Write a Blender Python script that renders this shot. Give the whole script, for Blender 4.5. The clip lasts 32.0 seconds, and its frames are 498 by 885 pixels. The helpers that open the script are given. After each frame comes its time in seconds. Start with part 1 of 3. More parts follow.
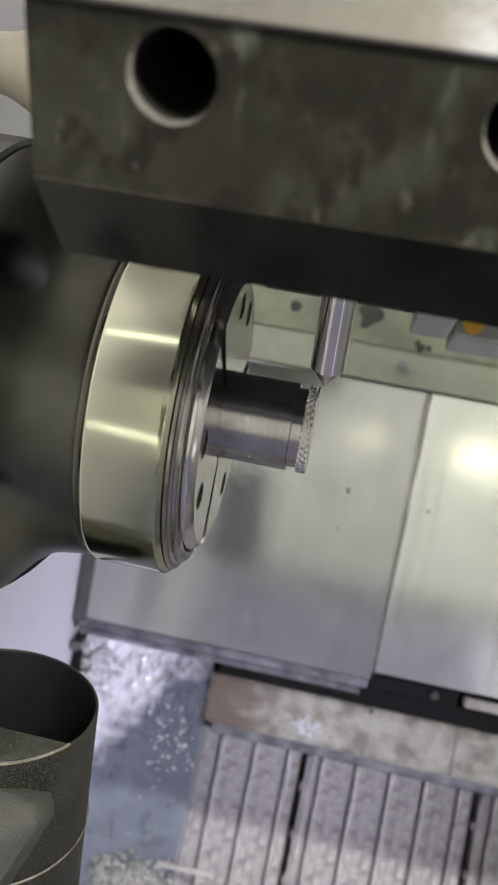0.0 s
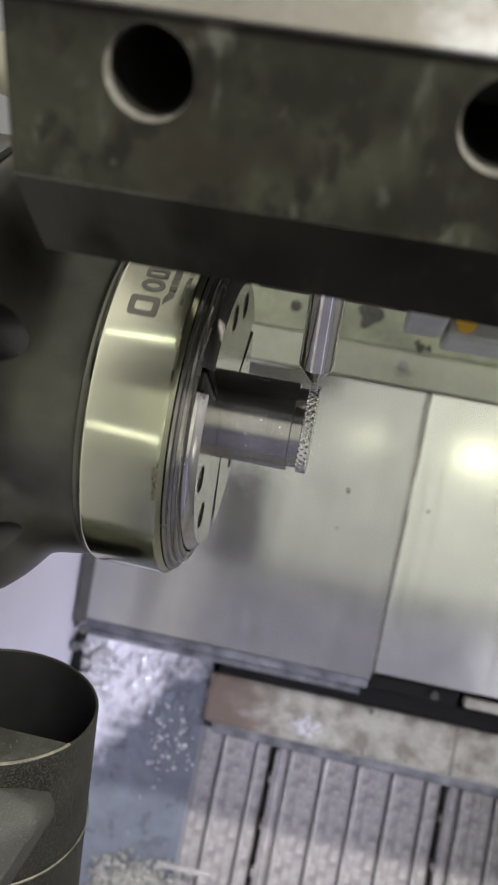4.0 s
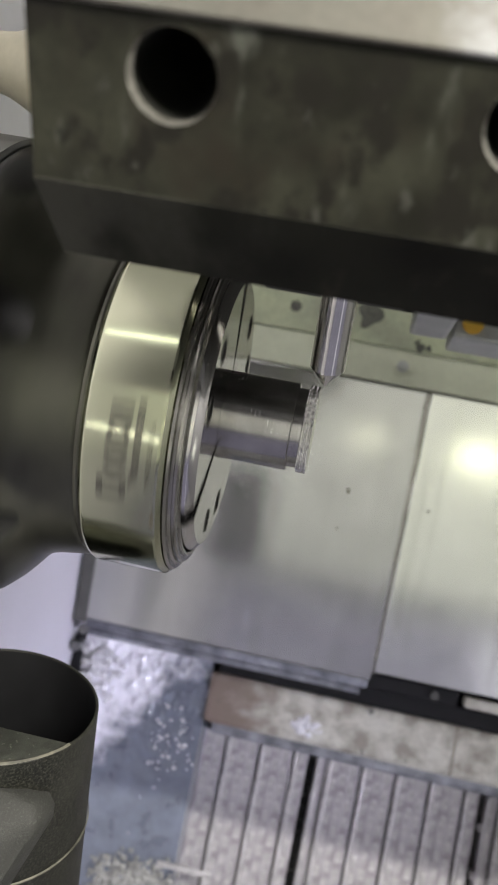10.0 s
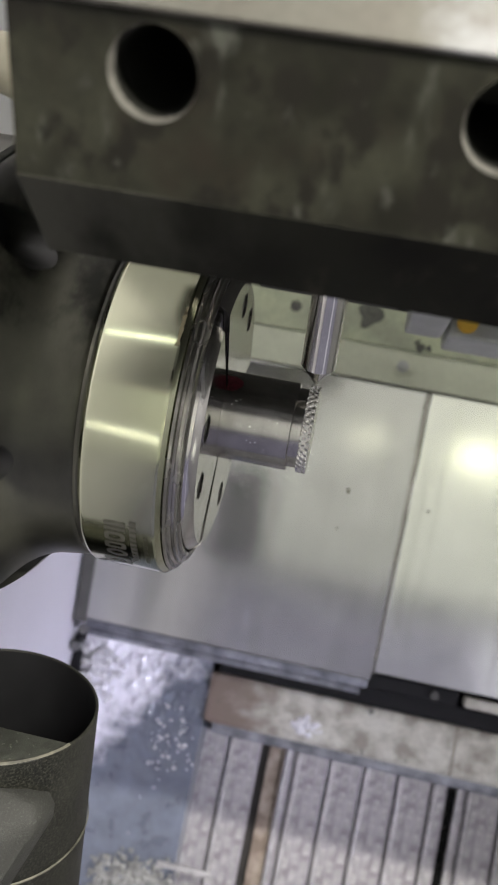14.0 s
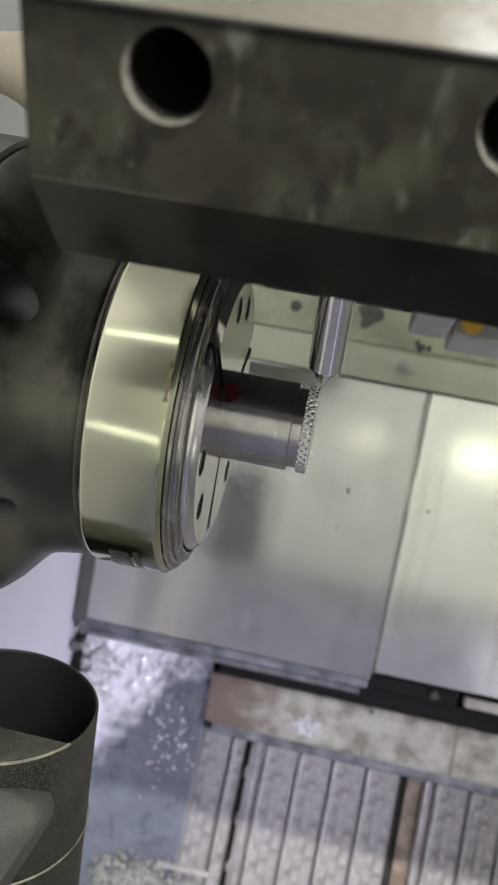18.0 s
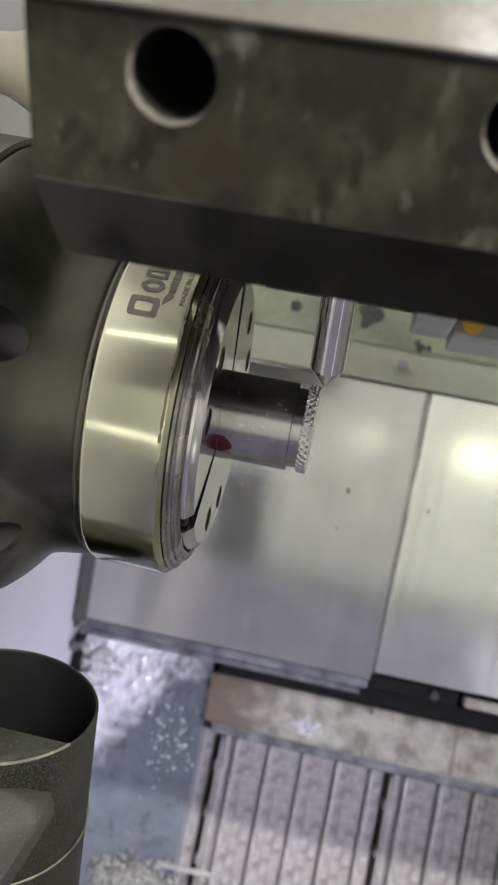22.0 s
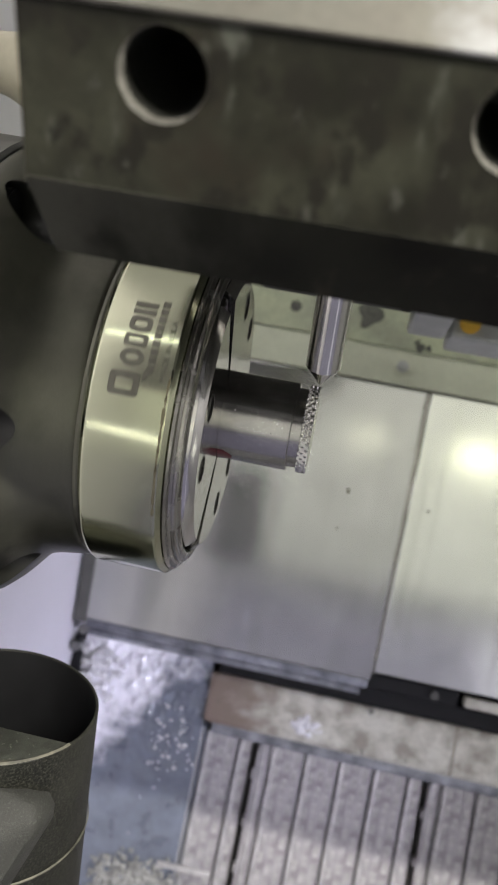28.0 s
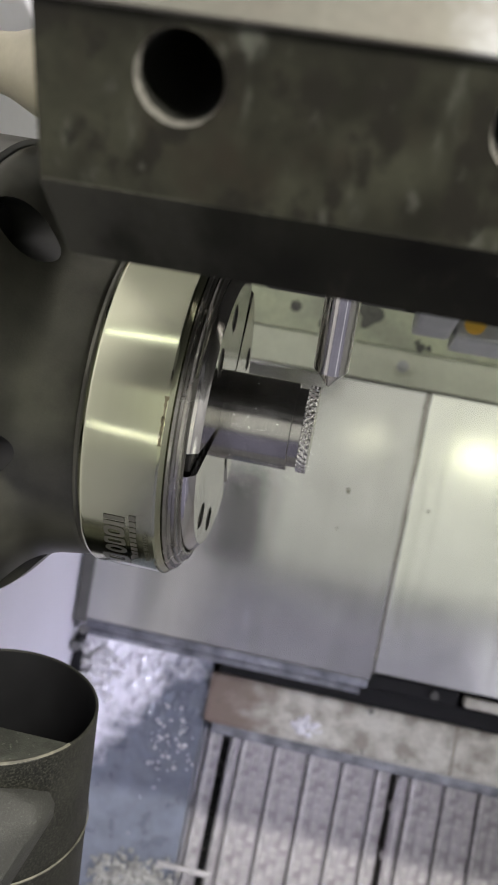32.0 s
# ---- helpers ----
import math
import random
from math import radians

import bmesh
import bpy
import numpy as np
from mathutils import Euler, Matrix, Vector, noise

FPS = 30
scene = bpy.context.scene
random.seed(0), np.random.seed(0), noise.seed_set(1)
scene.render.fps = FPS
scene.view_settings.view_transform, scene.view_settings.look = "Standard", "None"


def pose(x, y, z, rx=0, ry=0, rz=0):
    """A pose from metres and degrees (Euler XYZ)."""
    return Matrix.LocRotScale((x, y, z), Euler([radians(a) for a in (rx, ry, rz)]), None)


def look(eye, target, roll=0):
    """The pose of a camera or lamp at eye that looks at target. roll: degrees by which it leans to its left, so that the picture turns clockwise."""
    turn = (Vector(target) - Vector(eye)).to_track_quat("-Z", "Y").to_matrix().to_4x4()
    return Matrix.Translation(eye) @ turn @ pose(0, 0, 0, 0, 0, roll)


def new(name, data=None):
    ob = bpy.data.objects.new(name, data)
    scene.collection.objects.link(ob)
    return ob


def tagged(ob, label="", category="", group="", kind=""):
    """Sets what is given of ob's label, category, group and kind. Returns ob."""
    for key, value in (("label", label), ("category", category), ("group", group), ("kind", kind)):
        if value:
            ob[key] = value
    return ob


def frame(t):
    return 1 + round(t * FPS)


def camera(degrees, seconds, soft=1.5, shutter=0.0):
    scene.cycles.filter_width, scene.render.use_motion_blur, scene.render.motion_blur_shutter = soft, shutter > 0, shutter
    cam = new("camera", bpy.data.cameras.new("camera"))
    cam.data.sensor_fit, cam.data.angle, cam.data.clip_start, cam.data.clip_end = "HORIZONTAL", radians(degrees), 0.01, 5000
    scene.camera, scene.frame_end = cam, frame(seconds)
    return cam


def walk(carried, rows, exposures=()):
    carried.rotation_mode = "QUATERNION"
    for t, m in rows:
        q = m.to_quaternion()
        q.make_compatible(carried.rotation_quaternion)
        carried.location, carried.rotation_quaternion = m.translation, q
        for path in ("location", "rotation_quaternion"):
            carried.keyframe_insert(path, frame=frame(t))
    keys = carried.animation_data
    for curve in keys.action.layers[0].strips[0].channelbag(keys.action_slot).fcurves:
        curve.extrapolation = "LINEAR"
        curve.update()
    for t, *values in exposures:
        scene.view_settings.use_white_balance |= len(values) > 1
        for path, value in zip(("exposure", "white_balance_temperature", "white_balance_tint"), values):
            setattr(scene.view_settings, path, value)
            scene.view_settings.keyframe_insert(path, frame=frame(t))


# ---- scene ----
R_BAND, SLANT, TURN = 0.0617, radians(42), 1.1047

cam = camera(32.767, 32.0, soft=1.5, shutter=0.5)
EYE = pose(0.0167, -0.0394, 1.3103, 6.6498, 4.6187, 11.5070)
cam.data.dof.use_dof, cam.data.dof.focus_distance, cam.data.dof.aperture_fstop = True, 0.285, 25.0
walk(cam, [(0.0, EYE), (32.0, EYE)], [(0.0, 0.0), (32.0, 0.0)])

# ---- world and lamps ----
world = bpy.data.worlds.new("workshop")
scene.world = world
world.use_nodes = True
wn = world.node_tree.nodes
wn["Background"].inputs[0].default_value = (0.84, 0.83, 1.0, 1)
wn["Background"].inputs[1].default_value = 0.08


def area(name, eye, target, sx, sy, watts, color):
    lamp = bpy.data.lights.new(name, "AREA")
    lamp.shape, lamp.size, lamp.size_y, lamp.energy, lamp.color = "RECTANGLE", sx, sy, watts, color
    ob = new(name, lamp)
    ob.matrix_world = look(eye, target)
    return ob


# Added fill light over most of the roof, no known lamp there
area("roof_fill", (0.285, -0.30, 1.603), (0.285, -0.30, 0.6), 0.95, 0.58, 0.62, (0.97, 1.0, 0.80))
area("strip_lamp", (0.36, 0.21, 1.585), (0.36, 0.20, 0.6), 0.42, 0.008, 17.5, (1.0, 0.97, 0.88))
area("spot_lamp_near", (0.080, -0.246, 1.600), (0.080, -0.246, 0.6), 0.07, 0.035, 0.020, (1.0, 1.0, 0.74))
area("spot_lamp_far", (0.315, -0.245, 1.600), (0.315, -0.245, 0.6), 0.09, 0.04, 0.055, (1.0, 1.0, 0.74))
# Added fill aimed at the dark headstock wall and pan
area("side_fill", (0.755, -0.35, 1.15), (-0.15, -0.22, 0.50), 0.12, 0.10, 0.62, (0.82, 0.81, 1.0)).data.spread = radians(38)
area("door_daylight", (0.30, -0.668, 1.23), (0.30, 0.0, 1.15), 0.95, 0.72, 0.60, (0.75, 0.715, 1.0))
area("door_gap_daylight", (0.42, -0.667, 1.23), (0.42, 0.0, 1.15), 0.07, 0.70, 0.10, (0.90, 0.88, 1.0))
area("wall_strip_front", (-0.135, -0.225, 1.40), (-0.10, -0.15, 1.0), 0.095, 0.005, 0.008, (0.98, 0.98, 0.92)).data.spread = radians(80)
area("wall_strip_rear", (-0.135, 0.225, 1.40), (-0.10, 0.10, 1.0), 0.095, 0.005, 0.008, (0.95, 1.0, 0.88)).data.spread = radians(80)


# ---- materials ----
def mat(name, base, rough=0.5, metal=0.0, var=0.12, scale=40.0, bump=0.1, fine=400.0, dark=None, coat=0.0, stretch=None, rvar=0.15, spread=(0.35, 0.7), spec=0.5):
    """Principled surface with variation at two scales, in metres."""
    m = bpy.data.materials.new(name)
    m.use_nodes = True
    nt = m.node_tree
    n, link = nt.nodes, nt.links.new
    bs = n["Principled BSDF"]
    tc = n.new("ShaderNodeTexCoord")
    src = tc.outputs["Object"]
    if stretch:
        mp = n.new("ShaderNodeMapping")
        mp.inputs["Scale"].default_value = stretch
        link(src, mp.inputs["Vector"])
        src = mp.outputs["Vector"]
    big, small = n.new("ShaderNodeTexNoise"), n.new("ShaderNodeTexNoise")
    big.inputs["Scale"].default_value, small.inputs["Scale"].default_value = scale, fine
    big.inputs["Detail"].default_value = 6
    small.inputs["Detail"].default_value = 3
    link(tc.outputs["Object"], big.inputs["Vector"])
    link(src, small.inputs["Vector"])
    ramp = n.new("ShaderNodeValToRGB")
    dk = dark or tuple(c * (1 - 2.2 * var) for c in base)
    ramp.color_ramp.elements[0].position, ramp.color_ramp.elements[1].position = spread
    ramp.color_ramp.elements[0].color, ramp.color_ramp.elements[1].color = (*dk, 1), (*base, 1)
    link(big.outputs["Fac"], ramp.inputs["Fac"])
    mix = n.new("ShaderNodeMix")
    mix.data_type, mix.blend_type = "RGBA", "MULTIPLY"
    mix.inputs["Factor"].default_value = min(1.0, var * 2.5)
    link(ramp.outputs["Color"], mix.inputs[6])
    gray = n.new("ShaderNodeMapRange")
    gray.inputs["To Min"].default_value, gray.inputs["To Max"].default_value = 0.55, 1.3
    link(small.outputs["Fac"], gray.inputs["Value"])
    link(gray.outputs["Result"], mix.inputs[7])
    link(mix.outputs[2], bs.inputs["Base Color"])
    rr = n.new("ShaderNodeMapRange")
    rr.inputs["To Min"].default_value, rr.inputs["To Max"].default_value = max(0.03, rough - rvar), min(1.0, rough + rvar)
    link(big.outputs["Fac"], rr.inputs["Value"])
    link(rr.outputs["Result"], bs.inputs["Roughness"])
    bs.inputs["Metallic"].default_value = metal
    bs.inputs["Specular IOR Level"].default_value = spec
    bs.inputs["Coat Weight"].default_value = coat
    bs.inputs["Coat Roughness"].default_value = 0.06
    if bump:
        bp = n.new("ShaderNodeBump")
        bp.inputs["Strength"].default_value, bp.inputs["Distance"].default_value = bump, 0.001
        link(small.outputs["Fac"], bp.inputs["Height"])
        link(bp.outputs["Normal"], bs.inputs["Normal"])
    return m


M_BAND = mat("ground_steel", (0.45, 0.46, 0.325), 0.16, 1.0, 0.05, 25, 0.0, 900, stretch=(1, 0.03, 0.03), rvar=0.03)
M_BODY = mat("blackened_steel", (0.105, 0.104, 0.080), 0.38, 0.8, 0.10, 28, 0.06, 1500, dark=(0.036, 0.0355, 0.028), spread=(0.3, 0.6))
# Near black: the shade inside bolt pockets and bores is in the colour
M_POCKET = mat("shade_dark_recess", (0.022, 0.022, 0.019), 0.4, 0.4, 0.1, 60, 0.02)
M_HOLE = mat("dull_hole_wall", (0.24, 0.235, 0.215), 0.45, 0.3, 0.1, 60, 0.02)
M_WEB = mat("oily_dark_rubber", (0.05, 0.047, 0.044), 0.25, 0.0, 0.15, 120, 0.05)
M_FLANGE = mat("grey_flange_steel", (0.15, 0.15, 0.14), 0.42, 0.7, 0.08, 40, 0.05)
M_OIL = mat("brown_oil_trail", (0.22, 0.195, 0.12), 0.30, 0.6, 0.15, 200, 0.05)
M_JAW = mat("hardened_steel", (0.60, 0.585, 0.56), 0.17, 1.0, 0.06, 60, 0.03, 900, rvar=0.06)
M_RING = mat("dark_ring_steel", (0.40, 0.385, 0.35), 0.24, 1.0, 0.14, 60, 0.06, 700)
# Black parts, and black standing in for shade in gaps
M_DARK = mat("black_and_gap_shade", (0.008, 0.008, 0.008), 0.6, 0.0, 0.1, 60, 0.0, spec=0.05)
M_LOGO = mat("etched_marking", (0.15, 0.145, 0.115), 0.36, 0.6, 0.1, 300, 0.0)
M_PART = mat("turned_bar_steel", (0.47, 0.455, 0.43), 0.24, 1.0, 0.14, 70, 0.025, 500, stretch=(6, 0.05, 0.05), rvar=0.07)
M_KNURL = mat("fresh_cut_steel", (0.78, 0.77, 0.74), 0.25, 1.0, 0.05, 100, 0.05)
M_RED = mat("red_marker_ink", (0.22, 0.035, 0.055), 0.35, 0.6, 0.3, 300, 0.05)
M_CARBIDE = mat("ground_carbide", (0.64, 0.63, 0.56), 0.13, 1.0, 0.05, 80, 0.02, rvar=0.04)
M_BLOCK = mat("stained_cast_steel", (0.0270, 0.0270, 0.0178), 0.6, 0.1, 0.14, 70, 0.06, 900, dark=(0.0090, 0.0086, 0.0055), spread=(0.36, 0.62), spec=0.15)
# Darker than the block: the lower face's shade is in the colour
M_BEVEL = mat("shade_dark_bevel", (0.0155, 0.0155, 0.0112), 0.6, 0.05, 0.2, 50, 0.05, 900, dark=(0.005, 0.0047, 0.0034), spec=0.08)
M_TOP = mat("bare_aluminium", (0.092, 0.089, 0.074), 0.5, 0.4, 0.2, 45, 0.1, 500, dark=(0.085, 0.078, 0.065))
M_CHAMFER = mat("bright_chamfer", (0.23, 0.22, 0.195), 0.4, 0.5, 0.25, 260, 0.05)
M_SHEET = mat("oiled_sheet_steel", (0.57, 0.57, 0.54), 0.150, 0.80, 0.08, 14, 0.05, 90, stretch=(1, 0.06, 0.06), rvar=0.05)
# Paler copy of the sheet: stronger light right of the seam, as colour
M_SHEET_LIT = mat("lit_oiled_sheet_steel", (0.80, 0.81, 0.74), 0.15, 0.85, 0.06, 14, 0.05, 90, stretch=(1, 0.06, 0.06), rvar=0.05)
M_WALL = mat("pale_painted_sheet", (0.72, 0.70, 0.78), 0.45, 0.0, 0.03, 12, 0.03, 200)
M_ROOF = mat("grey_enclosure_paint", (0.34, 0.34, 0.36), 0.5, 0.0, 0.05, 10, 0.02, 200)
M_LEDGE = mat("worn_pale_ledge", (0.56, 0.55, 0.50), 0.38, 0.2, 0.16, 55, 0.12, 260, dark=(0.29, 0.265, 0.23), spread=(0.36, 0.60))
M_RAIL = mat("blue_grey_rail", (0.36, 0.37, 0.42), 0.35, 0.5, 0.16, 60, 0.08, 300, dark=(0.14, 0.145, 0.17))
M_RUBBER = mat("black_rubber", (0.010, 0.010, 0.012), 0.6, 0.0, 0.1, 80, 0.05, spec=0.2)
# Paler steel: carries the belt's highlights as colour
M_PALE = mat("pale_highlit_steel", (0.56, 0.545, 0.55), 0.40, 0.5, 0.16, 120, 0.2, 420)
M_SLAT = mat("scuffed_belt_steel", (0.48, 0.465, 0.485), 0.45, 0.3, 0.22, 75, 0.3, 420, dark=(0.30, 0.275, 0.295), stretch=(1, 0.12, 1))
M_PAN = mat("wet_blue_grey_pan", (0.158, 0.178, 0.23), 0.30, 0.1, 0.15, 40, 0.25, 120, coat=0.6)
M_FOAM = mat("coolant_foam", (0.76, 0.755, 0.79), 0.15, 0.0, 0.06, 200, 0.1, rvar=0.08)
M_CHIP = mat("steel_chips", (0.36, 0.36, 0.35), 0.45, 0.3, 0.25, 200, 0.2)
M_TUBE = mat("grimy_black_tube", (0.019, 0.019, 0.016), 0.55, 0.1, 0.25, 45, 0.2, 1400, spec=0.25)
# Bore blackened to hold the shade inside the tube
M_TUBEIN = mat("shade_black_bore", (0.011, 0.011, 0.012), 0.6, 0.0, 0.1, 60, 0.05, spec=0.2)
M_RIM = mat("worn_brass_edge", (0.17, 0.16, 0.125), 0.65, 0.2, 0.3, 160, 0.1)
M_BAR = mat("dusty_grey_bar", (0.036, 0.036, 0.032), 0.7, 0.1, 0.15, 60, 0.3, 1800)
# Paler speckled tone for the lit lower part of the mouth
M_MOUTH_LIT = mat("speckled_lit_plate", (0.13, 0.135, 0.115), 0.55, 0.1, 0.25, 90, 0.3, 1500)
M_COVER = mat("oiled_cover_steel", (0.60, 0.63, 0.49), 0.45, 0.5, 0.08, 18, 0.02, 200)
M_PADSCREW = mat("oily_dark_screw", (0.07, 0.07, 0.07), 0.5, 0.4, 0.1, 80, 0.05)
M_CARRIER = mat("grimy_chain_bed", (0.045, 0.04, 0.038), 0.6, 0.1, 0.2, 80, 0.1)
M_COVER_UP = mat("olive_oiled_cover", (0.46, 0.50, 0.34), 0.42, 0.5, 0.16, 30, 0.02, 200, dark=(0.30, 0.32, 0.24))
M_GAP = mat("brown_oil_film", (0.46, 0.39, 0.33), 0.5, 0.1, 0.2, 60, 0.2, 300, dark=(0.20, 0.155, 0.125))
M_DRIP = mat("thin_brown_drip", (0.40, 0.37, 0.31), 0.4, 0.2, 0.2, 90, 0.1)
M_SMUDGE = mat("dark_oil_smudge", (0.12, 0.125, 0.10), 0.5, 0.1, 0.2, 200, 0.1)
M_CREAM = mat("cream_nozzle_plastic", (0.44, 0.41, 0.29), 0.4, 0.0, 0.08, 60, 0.03)
M_TURRET = mat("oily_turret_steel", (0.075, 0.075, 0.062), 0.5, 0.3, 0.12, 30, 0.08, 300)
M_HOLDER = mat("grey_holder_steel", (0.46, 0.47, 0.45), 0.42, 0.35, 0.1, 60, 0.06)
M_SCREW = mat("dull_screw_steel", (0.22, 0.22, 0.22), 0.5, 0.6, 0.1, 80, 0.05)
M_YELLOW = mat("yellow_plug", (0.75, 0.46, 0.06), 0.45, 0.0, 0.05, 100, 0.02)
def glowing(name, color, strength):
    m = bpy.data.materials.new(name)
    m.use_nodes = True
    bs = m.node_tree.nodes["Principled BSDF"]
    bs.inputs["Emission Color"].default_value = (*color, 1)
    bs.inputs["Emission Strength"].default_value = strength
    return m


M_LENS = glowing("lamp_lens", (0.93, 1.0, 0.78), 1.5)
M_SLIM = glowing("slim_lamp_lens", (0.93, 1.0, 0.78), 0.75)
# Faint glow of the added roof fill
M_FILL_GLOW = glowing("fill_panel_glow", (0.95, 1.0, 0.80), 0.12)


def blend(m, other, stretch, scale, lo, hi, slope=(0, 0, 0), level=0.0):
    """Adds a second colour in patches, which may grow thicker along one way."""
    nt = m.node_tree
    n, link = nt.nodes, nt.links.new
    bs = n["Principled BSDF"]
    old = bs.inputs["Base Color"].links[0].from_socket
    tc, mp, nz = n.new("ShaderNodeTexCoord"), n.new("ShaderNodeMapping"), n.new("ShaderNodeTexNoise")
    mp.inputs["Scale"].default_value = stretch
    nz.inputs["Scale"].default_value, nz.inputs["Detail"].default_value = scale, 7
    nz.inputs["Roughness"].default_value = 0.6
    link(tc.outputs["Object"], mp.inputs["Vector"])
    link(mp.outputs["Vector"], nz.inputs["Vector"])
    dot = n.new("ShaderNodeVectorMath")
    dot.operation = "DOT_PRODUCT"
    dot.inputs[1].default_value = slope
    link(tc.outputs["Object"], dot.inputs[0])
    add = n.new("ShaderNodeMath")
    add.operation = "ADD"
    add.inputs[1].default_value = level
    link(dot.outputs["Value"], add.inputs[0])
    total = n.new("ShaderNodeMath")
    total.operation = "ADD"
    link(add.outputs[0], total.inputs[0])
    link(nz.outputs["Fac"], total.inputs[1])
    mr = n.new("ShaderNodeMapRange")
    mr.interpolation_type = "SMOOTHSTEP"
    mr.inputs["From Min"].default_value, mr.inputs["From Max"].default_value = lo, hi
    link(total.outputs[0], mr.inputs["Value"])
    mix = n.new("ShaderNodeMix")
    mix.data_type = "RGBA"
    link(mr.outputs["Result"], mix.inputs["Factor"])
    link(old, mix.inputs[6])
    mix.inputs[7].default_value = (*other, 1)
    link(mix.outputs[2], bs.inputs["Base Color"])
    return m


blend(M_BLOCK, (0.0165, 0.0138, 0.0092), (0.8, 0.6, 0.6), 55, 0.50, 0.66)
blend(M_BLOCK, (0.056, 0.058, 0.047), (1.0, 0.32, 0.32), 120, 0.565, 0.72)
blend(M_BLOCK, (0.0095, 0.0086, 0.0060), (1.0, 0.7, 0.7), 95, 0.505, 0.60)
blend(M_BLOCK, (0.034, 0.034, 0.027), (1.0, 0.6, 0.6), 230, 0.60, 0.72)
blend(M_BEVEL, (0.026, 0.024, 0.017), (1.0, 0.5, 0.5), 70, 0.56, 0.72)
# Brighter -x end of the bevel painted in, fading along x
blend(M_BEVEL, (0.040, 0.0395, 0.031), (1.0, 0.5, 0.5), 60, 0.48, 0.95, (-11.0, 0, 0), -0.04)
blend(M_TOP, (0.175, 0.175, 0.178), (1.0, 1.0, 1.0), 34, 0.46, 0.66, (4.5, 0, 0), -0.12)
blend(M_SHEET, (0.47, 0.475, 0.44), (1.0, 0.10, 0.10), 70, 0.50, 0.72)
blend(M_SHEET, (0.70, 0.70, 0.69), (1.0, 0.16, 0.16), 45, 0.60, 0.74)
blend(M_SHEET_LIT, (0.64, 0.65, 0.58), (1.0, 0.10, 0.10), 60, 0.52, 0.74)
# White towards -x and +y: foam plus painted glare on the wet pan
blend(M_PAN, (0.93, 0.92, 1.0), (1, 1, 1), 36, 0.42, 0.86, (-7.5, 5.0, 0), 0.32)
blend(M_LEDGE, (0.20, 0.155, 0.13), (0.6, 1, 1), 45, 0.50, 1.05, (-6.0, 0, 0), 0.22)
blend(M_LEDGE, (0.10, 0.10, 0.095), (1, 0.6, 1), 70, 0.64, 0.74)
blend(M_SLAT, (0.17, 0.145, 0.145), (1, 0.5, 1), 60, 0.66, 0.82)
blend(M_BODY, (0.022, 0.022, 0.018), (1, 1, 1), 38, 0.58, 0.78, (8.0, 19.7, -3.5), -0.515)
blend(M_TUBE, (0.055, 0.055, 0.043), (1, 1, 1), 1100, 0.42, 0.78)
blend(M_MOUTH_LIT, (0.30, 0.30, 0.26), (1, 1, 1), 480, 0.60, 0.73)
blend(M_BAR, (0.058, 0.059, 0.052), (1, 1, 1), 1200, 0.50, 0.75)


# ---- mesh helpers ----
def mesh(name, bm, material, smooth=None):
    me = bpy.data.meshes.new(name)
    bm.normal_update()
    round_faces = [not f.select for f in bm.faces]
    bm.to_mesh(me)
    bm.free()
    for m in material if isinstance(material, (list, tuple)) else [material]:
        me.materials.append(m)
    if smooth is not None:
        me.set_sharp_from_angle(angle=radians(smooth))
        me.polygons.foreach_set("use_smooth", round_faces)
    return me


def part(name, bm, material, parent=None, label="", smooth=20):
    ob = new(name, mesh(name, bm, material, smooth))
    if parent is not None:
        ob.parent = parent
    if label:
        ob["label"] = label
    return ob


def thing(name, label, category, group="", kind="", at=None):
    ob = new(name)
    ob.empty_display_size = 0.02
    if at is not None:
        ob.matrix_world = at
    return tagged(ob, label, category, group, kind)


def box(bm, x0, x1, y0, y1, z0, z1, bevel=0.0, m=None):
    geom = bmesh.ops.create_cube(bm, size=1.0)["verts"]
    for v in geom:
        v.co = Vector(((x0 + x1) / 2 + v.co.x * (x1 - x0), (y0 + y1) / 2 + v.co.y * (y1 - y0), (z0 + z1) / 2 + v.co.z * (z1 - z0)))
    if bevel:
        edges = list({e for v in geom for e in v.link_edges})
        geom = [v for v in bmesh.ops.bevel(bm, geom=edges, offset=bevel, segments=2, affect="EDGES", profile=0.6)["verts"]]
        for f in {f for v in geom if v.is_valid for f in v.link_faces}:
            f.normal_update()
            f.select = max(map(abs, f.normal)) > 0.9999
    if m is not None:
        bmesh.ops.transform(bm, matrix=m, verts=[v for v in geom if v.is_valid] if not bevel else bm.verts)
    return bm


def boxed(*a, **k):
    return box(bmesh.new(), *a, **k)


def lathe(profile, seg=96, a0=0.0, a1=2 * math.pi, closed=False):
    """Turns a profile of (x, r) about the x axis. Angle 0 points up, towards y as it grows."""
    bm = bmesh.new()
    full = abs(a1 - a0 - 2 * math.pi) < 1e-6
    count = seg if full else seg + 1
    rings = []
    for x, r in profile:
        rings.append([bm.verts.new((x, r * math.sin(a0 + (a1 - a0) * i / seg), r * math.cos(a0 + (a1 - a0) * i / seg))) for i in range(count)])
    loops = len(profile) if closed else len(profile) - 1
    for j in range(loops):
        p, q = rings[j], rings[(j + 1) % len(profile)]
        for i in range(seg):
            k = (i + 1) % count
            bm.faces.new((p[i], p[k], q[k], q[i]))
    if closed and not full:
        bm.faces.new([r[0] for r in rings])
        bm.faces.new([r[-1] for r in reversed(rings)])
    bmesh.ops.recalc_face_normals(bm, faces=bm.faces)
    return bm


